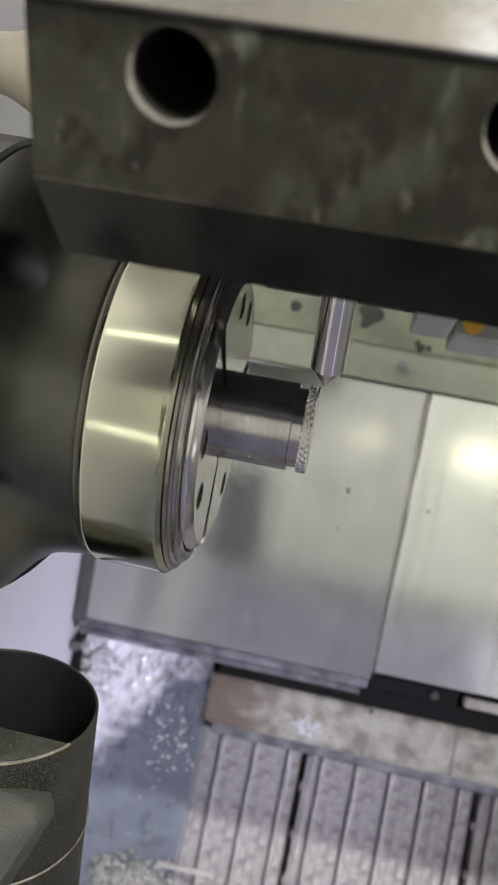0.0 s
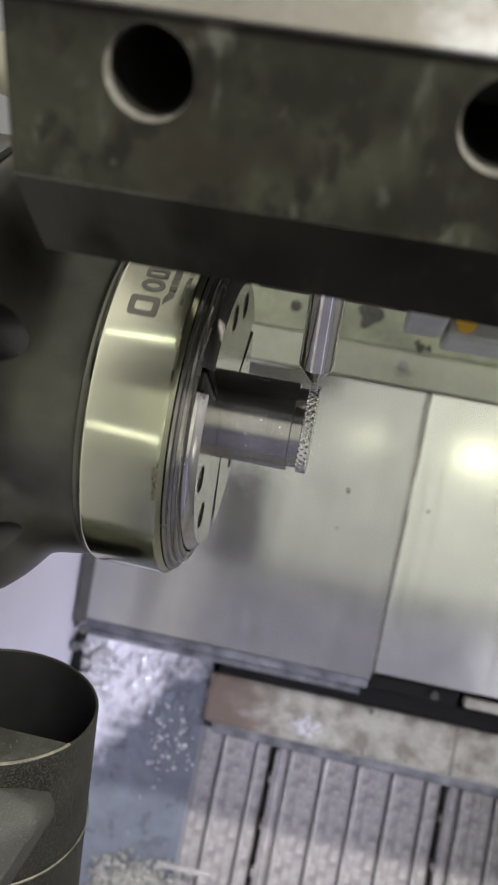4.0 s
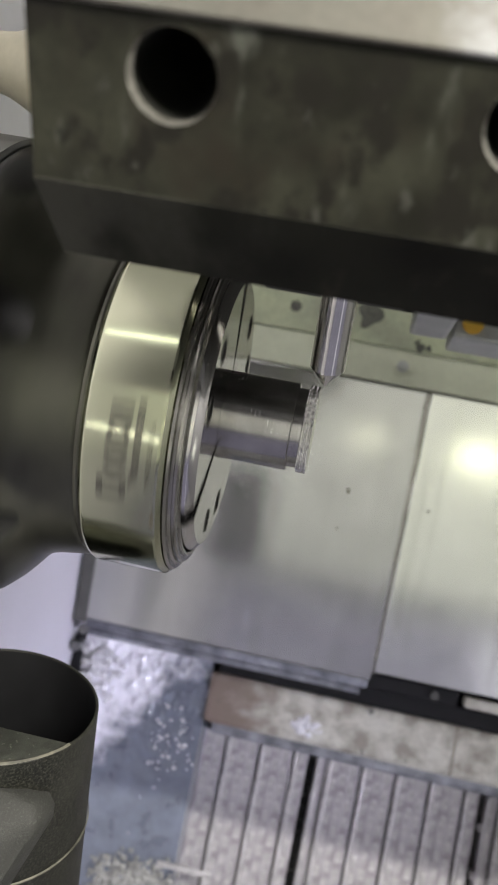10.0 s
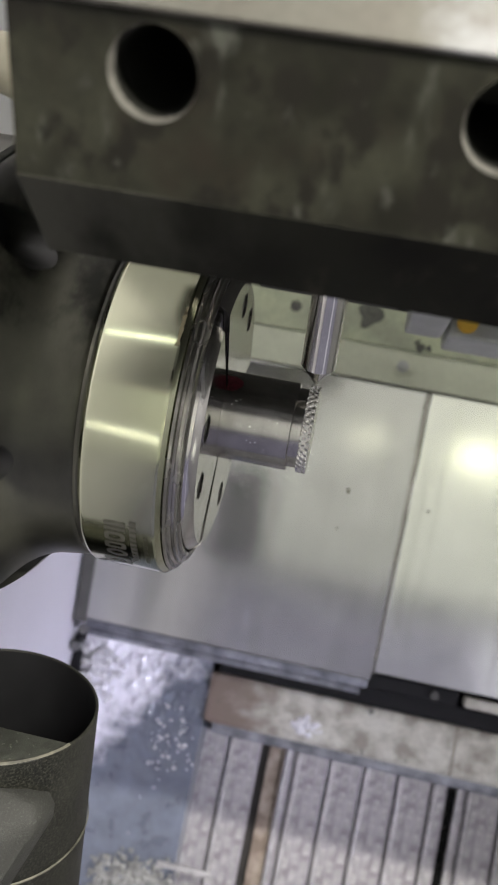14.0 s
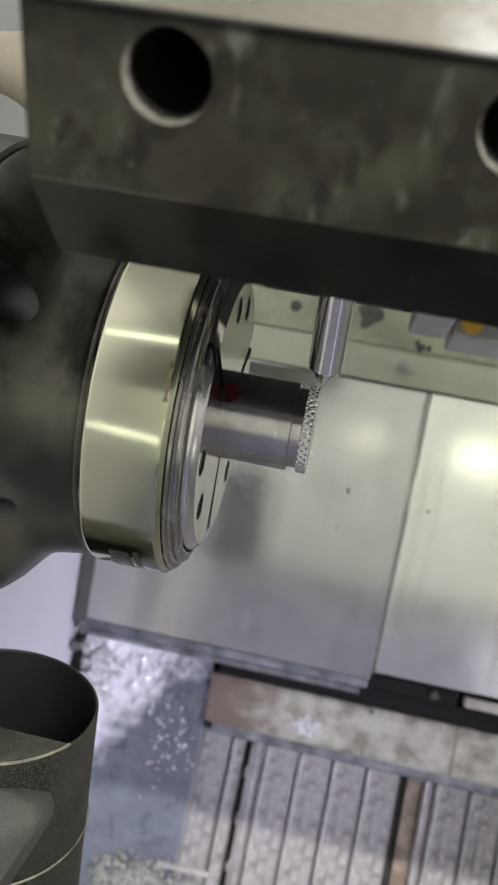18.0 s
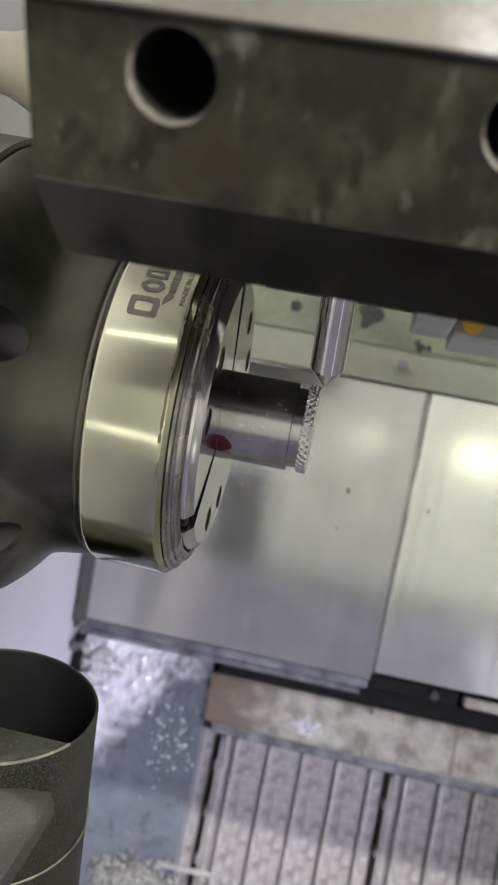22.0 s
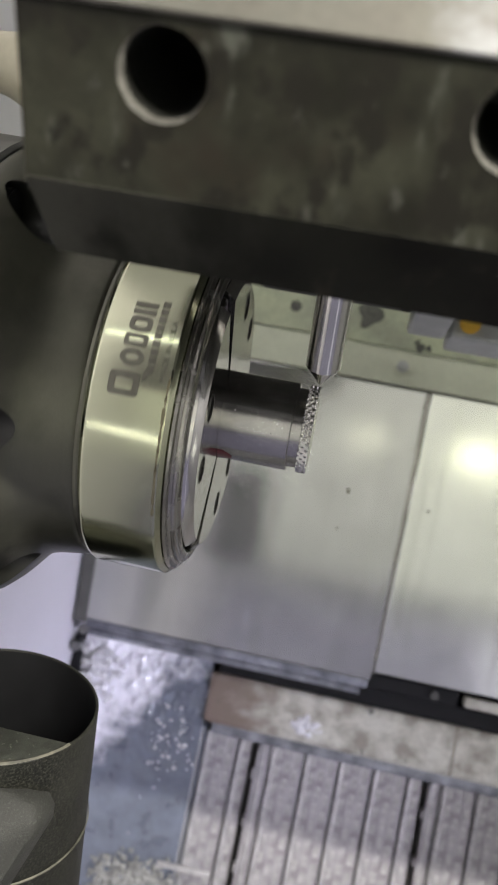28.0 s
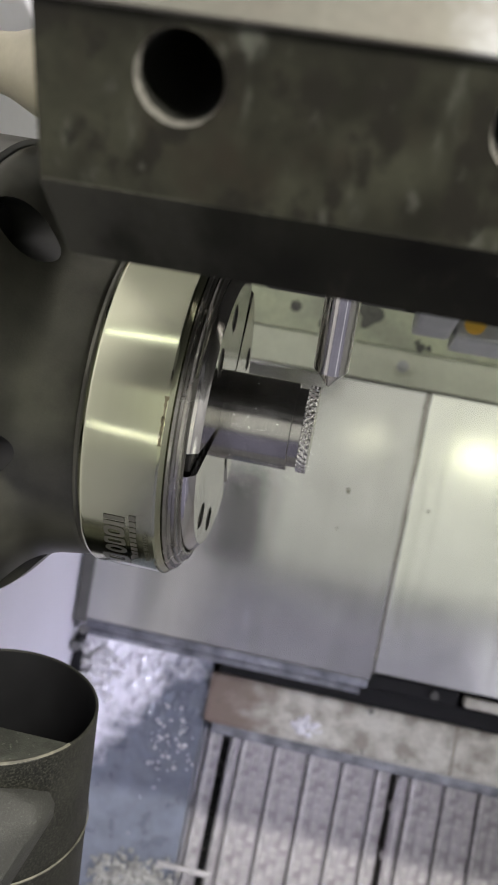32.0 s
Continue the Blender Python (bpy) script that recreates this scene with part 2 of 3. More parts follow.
def prism(outline, x0, x1, bevel=0.0):
    """A (y, z) outline drawn out along x."""
    bm = bmesh.new()
    a = [bm.verts.new((x0, y, z)) for y, z in outline]
    b = [bm.verts.new((x1, y, z)) for y, z in outline]
    bm.faces.new(a)
    bm.faces.new(list(reversed(b)))
    for i in range(len(a)):
        k = (i + 1) % len(a)
        bm.faces.new((a[i], b[i], b[k], a[k]))
    bmesh.ops.recalc_face_normals(bm, faces=bm.faces)
    if bevel:
        bmesh.ops.bevel(bm, geom=list(bm.edges), offset=bevel, segments=2, affect="EDGES")
        sizes = sorted(f.calc_area() for f in bm.faces)
        for f in bm.faces:
            f.select = f.calc_area() > 4 * sizes[len(sizes) // 2]
    return bm


def rod(p, q, r, seg=32, r2=None, bevel=0.0):
    p, q = Vector(p), Vector(q)
    bm = bmesh.new()
    bmesh.ops.create_cone(bm, cap_ends=True, segments=seg, radius1=r, radius2=r if r2 is None else r2, depth=(q - p).length)
    if bevel:
        bmesh.ops.bevel(bm, geom=[e for e in bm.edges if len(e.link_faces) == 2 and any(len(f.verts) > 4 for f in e.link_faces)], offset=bevel, segments=2, affect="EDGES")
    m = Matrix.Translation((p + q) / 2) @ (q - p).to_track_quat("Z", "Y").to_matrix().to_4x4()
    bmesh.ops.transform(bm, matrix=m, verts=bm.verts)
    return bm


def cut(ob, cutters, lining=None):
    """Cuts the cutter meshes out of ob and keeps the plain result; the cut faces may take a lining material."""
    if lining:
        ob.data.materials.append(lining)
    tools = []
    for bm in cutters:
        for f in bm.faces:
            f.material_index = 1 if lining else 0
        c = new("cutter", mesh("cutter", bm, list(ob.data.materials), 35))
        c.parent = ob.parent
        md = ob.modifiers.new("cut", "BOOLEAN")
        md.operation, md.solver, md.object = "DIFFERENCE", "EXACT", c
        tools.append(c)
    bpy.context.view_layer.update()
    done = bpy.data.meshes.new_from_object(ob.evaluated_get(bpy.context.evaluated_depsgraph_get()))
    ob.modifiers.clear()
    ob.data = done
    done.set_sharp_from_angle(angle=radians(35))
    for c in tools:
        bpy.data.objects.remove(c)
    return ob


def merge(dst, src):
    """Adds the bmesh src to dst."""
    me = bpy.data.meshes.new("merge")
    src.to_mesh(me)
    src.free()
    dst.from_mesh(me)
    bpy.data.meshes.remove(me)
    return dst


# ---- the machine's enclosure ----
def structure(name, bm, material, label, smooth=None):
    return tagged(part(name, bm, material, None, "", smooth), label, "machine wall", kind="structure")


structure("wall_headstock", boxed(-0.23, -0.19, -0.7, 0.5, 0.30, 1.62), M_WALL, "pale grey painted sheet wall of the headstock")
structure("wall_right", boxed(0.80, 0.83, -0.7, 0.5, 0.30, 1.62), M_ROOF, "grey painted side wall of the enclosure")
structure("wall_back", boxed(-0.19, 0.80, 0.46, 0.5, 0.30, 1.62), M_ROOF, "grey painted back wall of the enclosure")
structure("wall_front", boxed(-0.19, 0.80, -0.70, -0.67, 0.30, 0.85), M_ROOF, "grey painted front apron below the open door")
structure("ceiling", boxed(-0.23, 0.83, -0.70, 0.5, 1.62, 1.65), M_ROOF, "grey painted roof of the enclosure")
structure("floor", boxed(-1.9, 1.6, -0.7, 0.5, 0.27, 0.30), M_RUBBER, "dark oily sump floor under the belt")

# sloping chip panels with the seam between them
TILT = radians(12)


def panel(x0, x1, s0, s1, lift=0.0):
    """A sheet on the slope that rises 12 degrees to the rear from the edge at y -0.14."""
    bm = boxed(x0, x1, s0, s1, -0.006, 0.0, 0.0012)
    bmesh.ops.transform(bm, matrix=Matrix.Translation((0, -0.142, 0.54 + lift)) @ Matrix.Rotation(TILT, 4, "X"), verts=bm.verts)
    return bm


chip_slope = thing("chip_slope", "oily bare steel chip guard panels sloping down to the conveyor", "chip guard", kind="structure")
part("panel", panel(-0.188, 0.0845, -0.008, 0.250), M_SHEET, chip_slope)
part("panel", panel(0.0870, 0.79, 0.0, 0.250, 0.0005), M_SHEET_LIT, chip_slope)
part("seam_strip", panel(0.0835, 0.0885, -0.002, 0.250, -0.0035), M_RING, chip_slope)
part("bottom_lip", panel(-0.176, 0.083, -0.016, -0.0085, 0.001), M_RAIL, chip_slope)
part("folded_edge", panel(-0.1885, -0.1765, -0.012, 0.250, 0.0022), M_FLANGE, chip_slope, "dark folded edge along the headstock wall")
for sx in (-0.045, 0.040):
    part("lip_stud", rod((sx, -0.155, 0.533), (sx, -0.155, 0.5375), 0.0032, 10, bevel=0.0006), M_SCREW, chip_slope, "small grey stud")
for x, d, w, h in ((0.033, 0.151, 0.0022, 0.0050), (0.103, 0.148, 0.0032, 0.0026), (0.098, 0.151, 0.0014, 0.0014), (0.030, 0.118, 0.0014, 0.0030), (0.082, 0.236, 0.0018, 0.0024), (0.080, 0.198, 0.0015, 0.0026)):
    part("oil_speck", panel(x, x + w, d, d + h, 0.0008), M_OIL, chip_slope, "small brown oil speck")
back_strip = thing("way_cover", "greenish oiled steel way cover above the chip panels", "way cover", kind="structure")
part("cover_sheet", boxed(-0.188, 0.79, 0.1035, 0.46, 0.585, 0.5962, 0.0006), M_COVER, back_strip)
part("upper_cover", boxed(-0.188, 0.79, 0.1335, 0.458, 0.5963, 0.5995, 0.0008), M_COVER_UP, back_strip, "darker olive upper cover sheet")
for bx in (0.059, -0.08, 0.19):
    part("bolt", rod((bx, 0.119, 0.595), (bx, 0.119, 0.6000), 0.0050, 16, bevel=0.001), M_HOLDER, back_strip)
    part("washer", rod((bx, 0.119, 0.5961), (bx, 0.119, 0.5972), 0.0085, 20), M_COVER, back_strip)

# ---- chip conveyor ----
BELT_Z, PITCH, SPEED = 0.445, 0.0336, 0.03425
belt = thing("conveyor_belt", "scuffed hinged steel belt of the chip conveyor, carrying chips", "conveyor belt")


def slat_mesh(x0, x1):
    """A hinged slat: a round knuckle along one edge, ribs and rows of pressed dimples."""
    bm = boxed(x0, x1, -0.66, -0.243, -0.004, 0.0, 0.0012)
    for rx in (-0.0040, 0.0050, 0.0138):
        if x0 + 0.006 < rx < x1:
            merge(bm, rod((rx, -0.66, -0.0009), (rx, -0.243, -0.0009), 0.0016, 8))
    for f in bm.faces:
        f.material_index = 0
    count = len(bm.faces)
    for i in range(22):
        for dx in (-0.0085, 0.0005, 0.0095):
            if x0 + 0.004 < dx < x1 - 0.002:
                y = -0.252 - i * 0.0165 + (0.006 if abs(dx) < 0.005 else 0)
                merge(bm, boxed(dx - 0.0028, dx + 0.0028, y - 0.0050, y + 0.0050, -0.0008, 0.0006, 0.0007))
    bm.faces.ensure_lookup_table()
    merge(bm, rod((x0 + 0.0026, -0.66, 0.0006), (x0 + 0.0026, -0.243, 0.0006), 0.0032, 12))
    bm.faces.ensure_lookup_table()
    # Dimples and knuckle get their highlights from the paler colour
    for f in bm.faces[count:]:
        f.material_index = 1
    return mesh("slat", bm, [M_SLAT, M_PALE], 20)


slat_me = slat_mesh(-0.0164, 0.0152)
half_left, half_right = slat_mesh(-0.0164, -0.0036), slat_mesh(0.0062, 0.0152)
chain_bm = bmesh.new()
for j in range(34):
    box(chain_bm, -0.0034 + 0.0016 * (j % 2), 0.0060 - 0.0022 * (j % 3 == 1), -0.655 + 0.012 * j, -0.6470 + 0.012 * j + 0.0015 * (j % 3), -0.006, -0.0018 + 0.001 * (j % 2))
chain_me = mesh("chain", chain_bm, M_DARK, None)
flight_bm = boxed(0.0034, 0.0060, -0.655, -0.247, -0.008, 0.0080, 0.0008)
for j in range(9):
    merge(flight_bm, boxed(0.0004, 0.0034, -0.640 + 0.045 * j, -0.632 + 0.045 * j, -0.008, 0.0040, 0.0005))
flight_me = mesh("flight", flight_bm, M_SLAT, 20)
film_me = mesh("oily_plate", boxed(-0.0100, 0.0058, -0.66, -0.243, -0.007, -0.0030, 0.001), M_GAP, 20)
TOOTHED = (-10, -35)
for i in range(-38, 12):
    if i % 5:
        pieces = [("slat", slat_me)]
    elif i == -15:
        pieces = [("oily_plate", film_me), ("half_slat", half_right)]
    else:
        pieces = [("half_slat", half_left), ("half_slat", half_right), ("chain", chain_me) if i in TOOTHED else ("flight", flight_me)]
    for name, me in pieces:
        s = new(name, me)
        s.parent, s.location = belt, (i * PITCH, 0, 0)
part("carrier", boxed(-38.5 * PITCH, 11.5 * PITCH, -0.66, -0.245, -0.012, -0.0085), M_CARRIER, belt, "grimy chain bed under the slats")

conveyor_frame = thing("conveyor_frame", "worn pale ledge and guide rail along the conveyor", "conveyor frame", kind="structure")
part("ledge", boxed(-0.057, 0.79, -0.224, -0.177, 0.440, 0.505, 0.005), M_LEDGE, conveyor_frame, "worn pale ledge with a rust-brown end")
for dx in (0.171, 0.222):
    part("drip_stain", boxed(dx, dx + 0.0032, -0.2225, -0.1785, 0.5046, 0.5052), M_DRIP, conveyor_frame, "brown drip stain")
part("guide_rail", boxed(-0.050, 0.79, -0.238, -0.2275, 0.430, 0.480, 0.002), M_RAIL, conveyor_frame)
part("lip_rail", rod((-0.175, -0.161, 0.528), (0.078, -0.161, 0.528), 0.0042, 20), M_RAIL, conveyor_frame, "blue-grey round rail")
part("rubber_pad", boxed(0.080, 0.164, -0.158, -0.144, 0.512, 0.530, 0.002), M_RUBBER, conveyor_frame, "black rubber pad")
part("pad_screw", rod((0.143, -0.152, 0.529), (0.143, -0.152, 0.533), 0.004, 12), M_PADSCREW, conveyor_frame)
part("end_block", boxed(0.170, 0.79, -0.1575, -0.147, 0.512, 0.5285, 0.003), M_LEDGE, conveyor_frame, "pale dirty block beside the pad")
part("under_seal", boxed(-0.05, 0.79, -0.1755, -0.1595, 0.44, 0.512, 0.002), M_RUBBER, conveyor_frame)

# wet pan beside the belt, with lumps of chips and foam
def pan_mesh():
    bm = bmesh.new()
    nx, ny = 96, 220
    grid = [[None] * (ny + 1) for _ in range(nx + 1)]
    for i in range(nx + 1):
        for j in range(ny + 1):
            y = -0.62 + 0.456 * j / ny
            x = -0.189 + 0.132 * i / nx
            wet = max(0.0, min(1.0, (y + 0.30) * 9))
            h = noise.fractal(Vector((x * 60, y * 60, 3)), 1.0, 2.0, 4) * 0.0028 * (0.25 + wet)
            lump = max(0.0, noise.noise(Vector((x * 190, y * 190, 7)))) * 0.004 * wet + abs(noise.noise(Vector((x * 420, y * 420, 2)))) * 0.0016 * wet
            grid[i][j] = bm.verts.new((x, y, 0.499 + h + lump))
    for i in range(nx):
        for j in range(ny):
            bm.faces.new((grid[i][j], grid[i + 1][j], grid[i + 1][j + 1], grid[i][j + 1]))
    return bm


sump_pan = tagged(part("sump_pan", pan_mesh(), M_PAN, None, "", 80), "wet blue-grey sump pan with foam, fine chips and painted lamp glare", "sump pan", kind="structure")
# Solid strip whose black colour stands for the gap's shade
part("pan_gap_shade", boxed(-0.1892, -0.1815, -0.62, -0.165, 0.495, 0.512, 0.001), M_RUBBER, sump_pan, "black strip in place of the dark gap along the wall")
part("lip_strip", boxed(-0.072, -0.022, -0.3585, -0.3535, 0.5025, 0.5055, 0.0008), M_PALE, sump_pan, "pale thin strip across the pan edge")
part("pan_edge", boxed(-0.0585, -0.0560, -0.66, -0.226, 0.435, 0.4985, 0.0006), M_PAN, sump_pan)

rng = random.Random(5)


def pebbles(n, area_of, size, zbase):
    bm = bmesh.new()
    for _ in range(n):
        x, y = area_of()
        s = size * rng.uniform(0.5, 1.4)
        vs = bmesh.ops.create_icosphere(bm, subdivisions=1, radius=s)["verts"]
        k = Matrix.Diagonal((rng.uniform(0.7, 1.5), rng.uniform(0.7, 1.5), rng.uniform(0.4, 0.8)))
        for v in vs:
            v.co = k @ v.co + Vector((x, y, zbase + s * 0.3))
    return bm


froth = pebbles(60, lambda: (rng.gauss(-0.086, 0.011), rng.gauss(-0.254, 0.016)), 0.0012, 0.5005)
# Glossy beads added to make the pan's lamp glints
merge(froth, pebbles(90, lambda: (rng.gauss(-0.163, 0.010), rng.gauss(-0.197, 0.013)), 0.0032, 0.502))
# White beads in place of a glint on the ledge
merge(froth, pebbles(46, lambda: (rng.gauss(0.041, 0.009), rng.gauss(-0.209, 0.005)), 0.0040, 0.5020))
tagged(part("foam", froth, M_FOAM, None, "", 180), "white beads of coolant foam, some set for glints on pan and ledge", "foam", kind="stuff")
tagged(part("chip_pile", pebbles(1700, lambda: (rng.triangular(-0.135, -0.045, -0.085), rng.gauss(-0.394, 0.014)), 0.0021, 0.501), M_CHIP, None, "", 30), "pale pile of steel chips on the pan", "chips", kind="stuff")

# corner bolts by the headstock wall
for x, y, z in ((-0.178, -0.160, 0.536), (-0.184, -0.178, 0.530)):
    b = part("corner_bolt", rod((x, y, z - 0.02), (x, y, z), 0.0055, 6, bevel=0.001), M_SCREW)
    tagged(b, "small grey hexagon bolt at the panel corner", "bolt", "corner bolts")

# ---- collet chuck on the spindle ----
AXIS = Matrix.Translation((0, 0, 1.0))
chuck = thing("collet_chuck", "polished steel collet chuck on a blackened spindle nose", "collet chuck", at=AXIS)
flange = part("flange", lathe([(-0.1045, 0.060), (-0.1045, 0.0845), (-0.1055, 0.0858), (-0.189, 0.0858)], 128), M_FLANGE, chuck, "grey steel spindle flange")
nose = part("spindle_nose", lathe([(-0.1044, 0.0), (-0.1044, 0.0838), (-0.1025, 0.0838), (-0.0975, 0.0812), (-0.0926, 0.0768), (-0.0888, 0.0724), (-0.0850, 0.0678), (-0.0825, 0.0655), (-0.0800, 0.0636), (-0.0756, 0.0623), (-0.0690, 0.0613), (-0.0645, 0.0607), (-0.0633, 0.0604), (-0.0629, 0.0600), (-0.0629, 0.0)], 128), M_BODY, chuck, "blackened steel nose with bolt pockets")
pockets = []
for k in range(6):
    u = Vector((0, math.sin(radians(46 + 60 * k)), math.cos(radians(46 + 60 * k)))) * 0.0730
    pockets.append(rod(u + Vector((-0.1030, 0, 0)), u + Vector((-0.05, 0, 0)), 0.0090, 40))
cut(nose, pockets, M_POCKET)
for k in range(6):
    u = Vector((0, math.sin(radians(46 + 60 * k)), math.cos(radians(46 + 60 * k)))) * 0.0730
    part("bolt_head", rod(u + Vector((-0.1031, 0, 0)), u + Vector((-0.0975, 0, 0)), 0.0066, 24, bevel=0.0006), M_DARK, nose, "black socket bolt head")
part("groove", lathe([(-0.0630, 0.0600), (-0.0618, 0.0603), (-0.0605, 0.0600)], 96), M_BODY, chuck)
band = part("band", lathe([(-0.0610, 0.0), (-0.0610, 0.0604), (-0.0608, 0.0611), (-0.0598, 0.0617), (-0.0595, 0.0618), (-0.0592, 0.0618), (-0.0360, 0.0618), (-0.0357, 0.0618), (-0.0352, 0.0616), (-0.0341, 0.0604), (-0.0338, 0.0600), (-0.0338, 0.0)], 160), M_BAND, chuck, "polished steel band with etched marking", 25)
part("front_ring", lathe([(-0.0338, 0.0), (-0.0338, 0.0594), (-0.0332, 0.0600), (-0.0324, 0.0592), (-0.0320, 0.0578), (-0.0312, 0.0572), (-0.0312, 0.0530)], 128), M_RING, chuck)
part("inner_ring", lathe([(-0.0314, 0.0566), (-0.0302, 0.0566), (-0.0296, 0.0560), (-0.0293, 0.0546), (-0.0288, 0.0538), (-0.0288, 0.0528), (-0.0310, 0.0524)], 128), M_RING, chuck, "brownish grey steel retaining ring")
jaw_prof = [(-0.0345, 0.0170), (-0.0345, 0.0518), (-0.0284, 0.0518), (-0.0278, 0.0515), (-0.0257, 0.0493), (-0.0254, 0.0489), (-0.0254, 0.0168), (-0.0258, 0.0165)]
HALF = 4.5
for k in range(3):
    a0, a1 = -12.8 + 120 * k + HALF, 107.2 + 120 * k - HALF
    jaw = part("collet_segment", lathe(jaw_prof, 48, radians(a0), radians(a1), True), M_JAW, chuck)
    mid = (a0 + a1) / 2
    spots = [Vector((0, 0.0405 * math.sin(radians(mid + e)), 0.0405 * math.cos(radians(mid + e)))) for e in (-15, 15)]
    cut(jaw, [rod(c + Vector((-0.033, 0, 0)), c + Vector((-0.02, 0, 0)), 0.0046, 28) for c in spots])
    for c in spots:
        bm = lathe([(-0.0325, 0.0), (-0.0325, 0.0045), (-0.0262, 0.0045)], 28)
        bmesh.ops.translate(bm, verts=bm.verts, vec=c)
        part("hole_lining", bm, M_HOLE, jaw)
        bm = lathe([(-0.0262, 0.0046), (-0.02535, 0.0052)], 28)
        bmesh.ops.translate(bm, verts=bm.verts, vec=c)
        part("hole_edge", bm, M_CHAMFER, jaw)
    a = radians(-12.8 + 120 * k)
    bm = lathe([(-0.0340, 0.0172), (-0.0340, 0.0500), (-0.0282, 0.0500), (-0.0276, 0.0492), (-0.0276, 0.0172)], 6, a - radians(HALF - 1.3), a + radians(HALF - 1.3), True)
    part("rubber_web", bm, M_WEB, chuck, "dark rubber between the segments")
# Black disc paints the slots' shade
part("slot_floor", lathe([(-0.0336, 0.0), (-0.0336, 0.0569)], 96), M_DARK, chuck, "black disc holding the shade behind the segments")


def on_band(quads, name, parent, material, r=R_BAND + 0.00025):
    """Quads of (x, degrees) corners laid on the band."""
    bm = bmesh.new()
    for x0, x1, d0, d1 in quads:
        n = max(1, int(abs(d1 - d0) / 1.0))
        rows = [[bm.verts.new((x, r * math.sin(radians(d0 + (d1 - d0) * i / n)), r * math.cos(radians(d0 + (d1 - d0) * i / n)))) for x in (x0, x1)] for i in range(n + 1)]
        for i in range(n):
            bm.faces.new((rows[i][0], rows[i][1], rows[i + 1][1], rows[i + 1][0]))
    bmesh.ops.recalc_face_normals(bm, faces=bm.faces)
    return part(name, bm, material, parent)


def letters(text, size, x_base, d0, d1, parent, base):
    """Readable words, bent round the band."""
    cu = bpy.data.curves.new("words", "FONT")
    cu.body, cu.size = text, 1.0
    ob = new("words", cu)
    bpy.context.view_layer.update()
    me = bpy.data.meshes.new_from_object(ob.evaluated_get(bpy.context.evaluated_depsgraph_get()))
    bpy.data.objects.remove(ob)
    width = max(v.co.x for v in me.vertices)
    for v in me.vertices:
        a = radians(base + d0 + (d1 - d0) * v.co.x / width)
        x, r = x_base - v.co.y * size, R_BAND + 0.00025
        v.co = (x, r * math.sin(a), r * math.cos(a))
    me.materials.clear()
    me.materials.append(M_LOGO)
    o = new("origin_marking", me)
    o.parent = parent
    return o


def logo(base):
    def spot(bm, u, v):
        """A place on the band: u degrees along the marking, v metres above its foot line."""
        a, r = radians(base + u), R_BAND + 0.00025
        return bm.verts.new((-0.0450 - v, r * math.sin(a), r * math.cos(a)))

    def shape(faces):
        bm = bmesh.new()
        for corners in faces:
            f = bm.faces.new([spot(bm, u, v) for u, v in corners])
            f.normal_update()
            if f.normal.dot(Vector((0, f.calc_center_median().y, f.calc_center_median().z))) < 0:
                f.normal_flip()
        part("emblem_shape", bm, M_LOGO, band, "dark etched emblem shape")

    def loop(u, v, ru, rv, w, n=28, power=1.0):
        """A closed bar of width w about (u, v)."""
        def rim(a, du, dv):
            c, k = math.cos(a), math.sin(a)
            return u + du * math.copysign(abs(c) ** power, c), v + dv * math.copysign(abs(k) ** power, k)
        ring = [2 * math.pi * i / n for i in range(n + 1)]
        return [(rim(a, ru, rv), rim(b, ru, rv), rim(b, ru - w / 0.00108, rv - w), rim(a, ru - w / 0.00108, rv - w)) for a, b in zip(ring, ring[1:])]

    # plain shapes in the emblem's places: blocks, rings and bars
    shape(loop(4.4, 0.0048, 3.5, 0.0048, 0.0020, power=0.3))
    shape([((5.6, -0.0005), (8.0, -0.0005), (10.6, -0.0016), (10.6, -0.0034), (8.8, -0.0034))])
    shape(loop(12.2, 0.0040, 2.6, 0.0038, 0.0017))
    shape(loop(17.3, 0.0040, 2.0, 0.0037, 0.0014, power=0.35))
    shape(loop(22.4, 0.0038, 2.5, 0.0036, 0.0016, power=0.6))
    shape([((25.5, 0.0), (27.2, 0.0), (27.2, 0.0072), (25.5, 0.0072))])
    shape([((27.8, 0.0), (29.6, 0.0), (29.6, 0.0072), (27.8, 0.0072))])
    for i in range(8):
        on_band([(-0.0437, -0.0414, base + 11.0 + 2.56 * i, base + 11.0 + 2.56 * i + 2.0)], "emblem_bar", band, M_LOGO)
    letters("MADE IN U.S.A.", 0.0024, -0.0376, 6.5, 25.5, band, base)


def oil(x, d0, d1, w):
    """A ragged brown trail along the band's edge."""
    bm, d, last, r = bmesh.new(), d0, None, R_BAND + 0.00018
    while d > d1 - 0.9:
        h, drift = w * rng.uniform(0.35, 1.2), rng.uniform(-1, 1) * w * 0.3
        row = [bm.verts.new((e, r * math.sin(radians(d)), r * math.cos(radians(d)))) for e in (x - h + drift, x + h)]
        if last:
            bm.faces.new((last[0], last[1], row[1], row[0]))
        last = row
        d -= 0.9
    bmesh.ops.recalc_face_normals(bm, faces=bm.faces)
    part("oil_trail", bm, M_OIL, band, "brown oil trail along the band's edge")


logo(0.0)
logo(180.0)
oil(-0.0362, -2, -7, 0.0007)
oil(-0.0360, 188, 146, 0.0005)
oil(-0.0360, -42, -52, 0.0008)
oil(-0.0362, 100, 88, 0.0007)
oil(-0.0358, 250, 236, 0.0006)

# ---- workpiece ----
work = thing("workpiece", "turned steel bar with a knurled end and a red ink mark", "workpiece", at=AXIS)
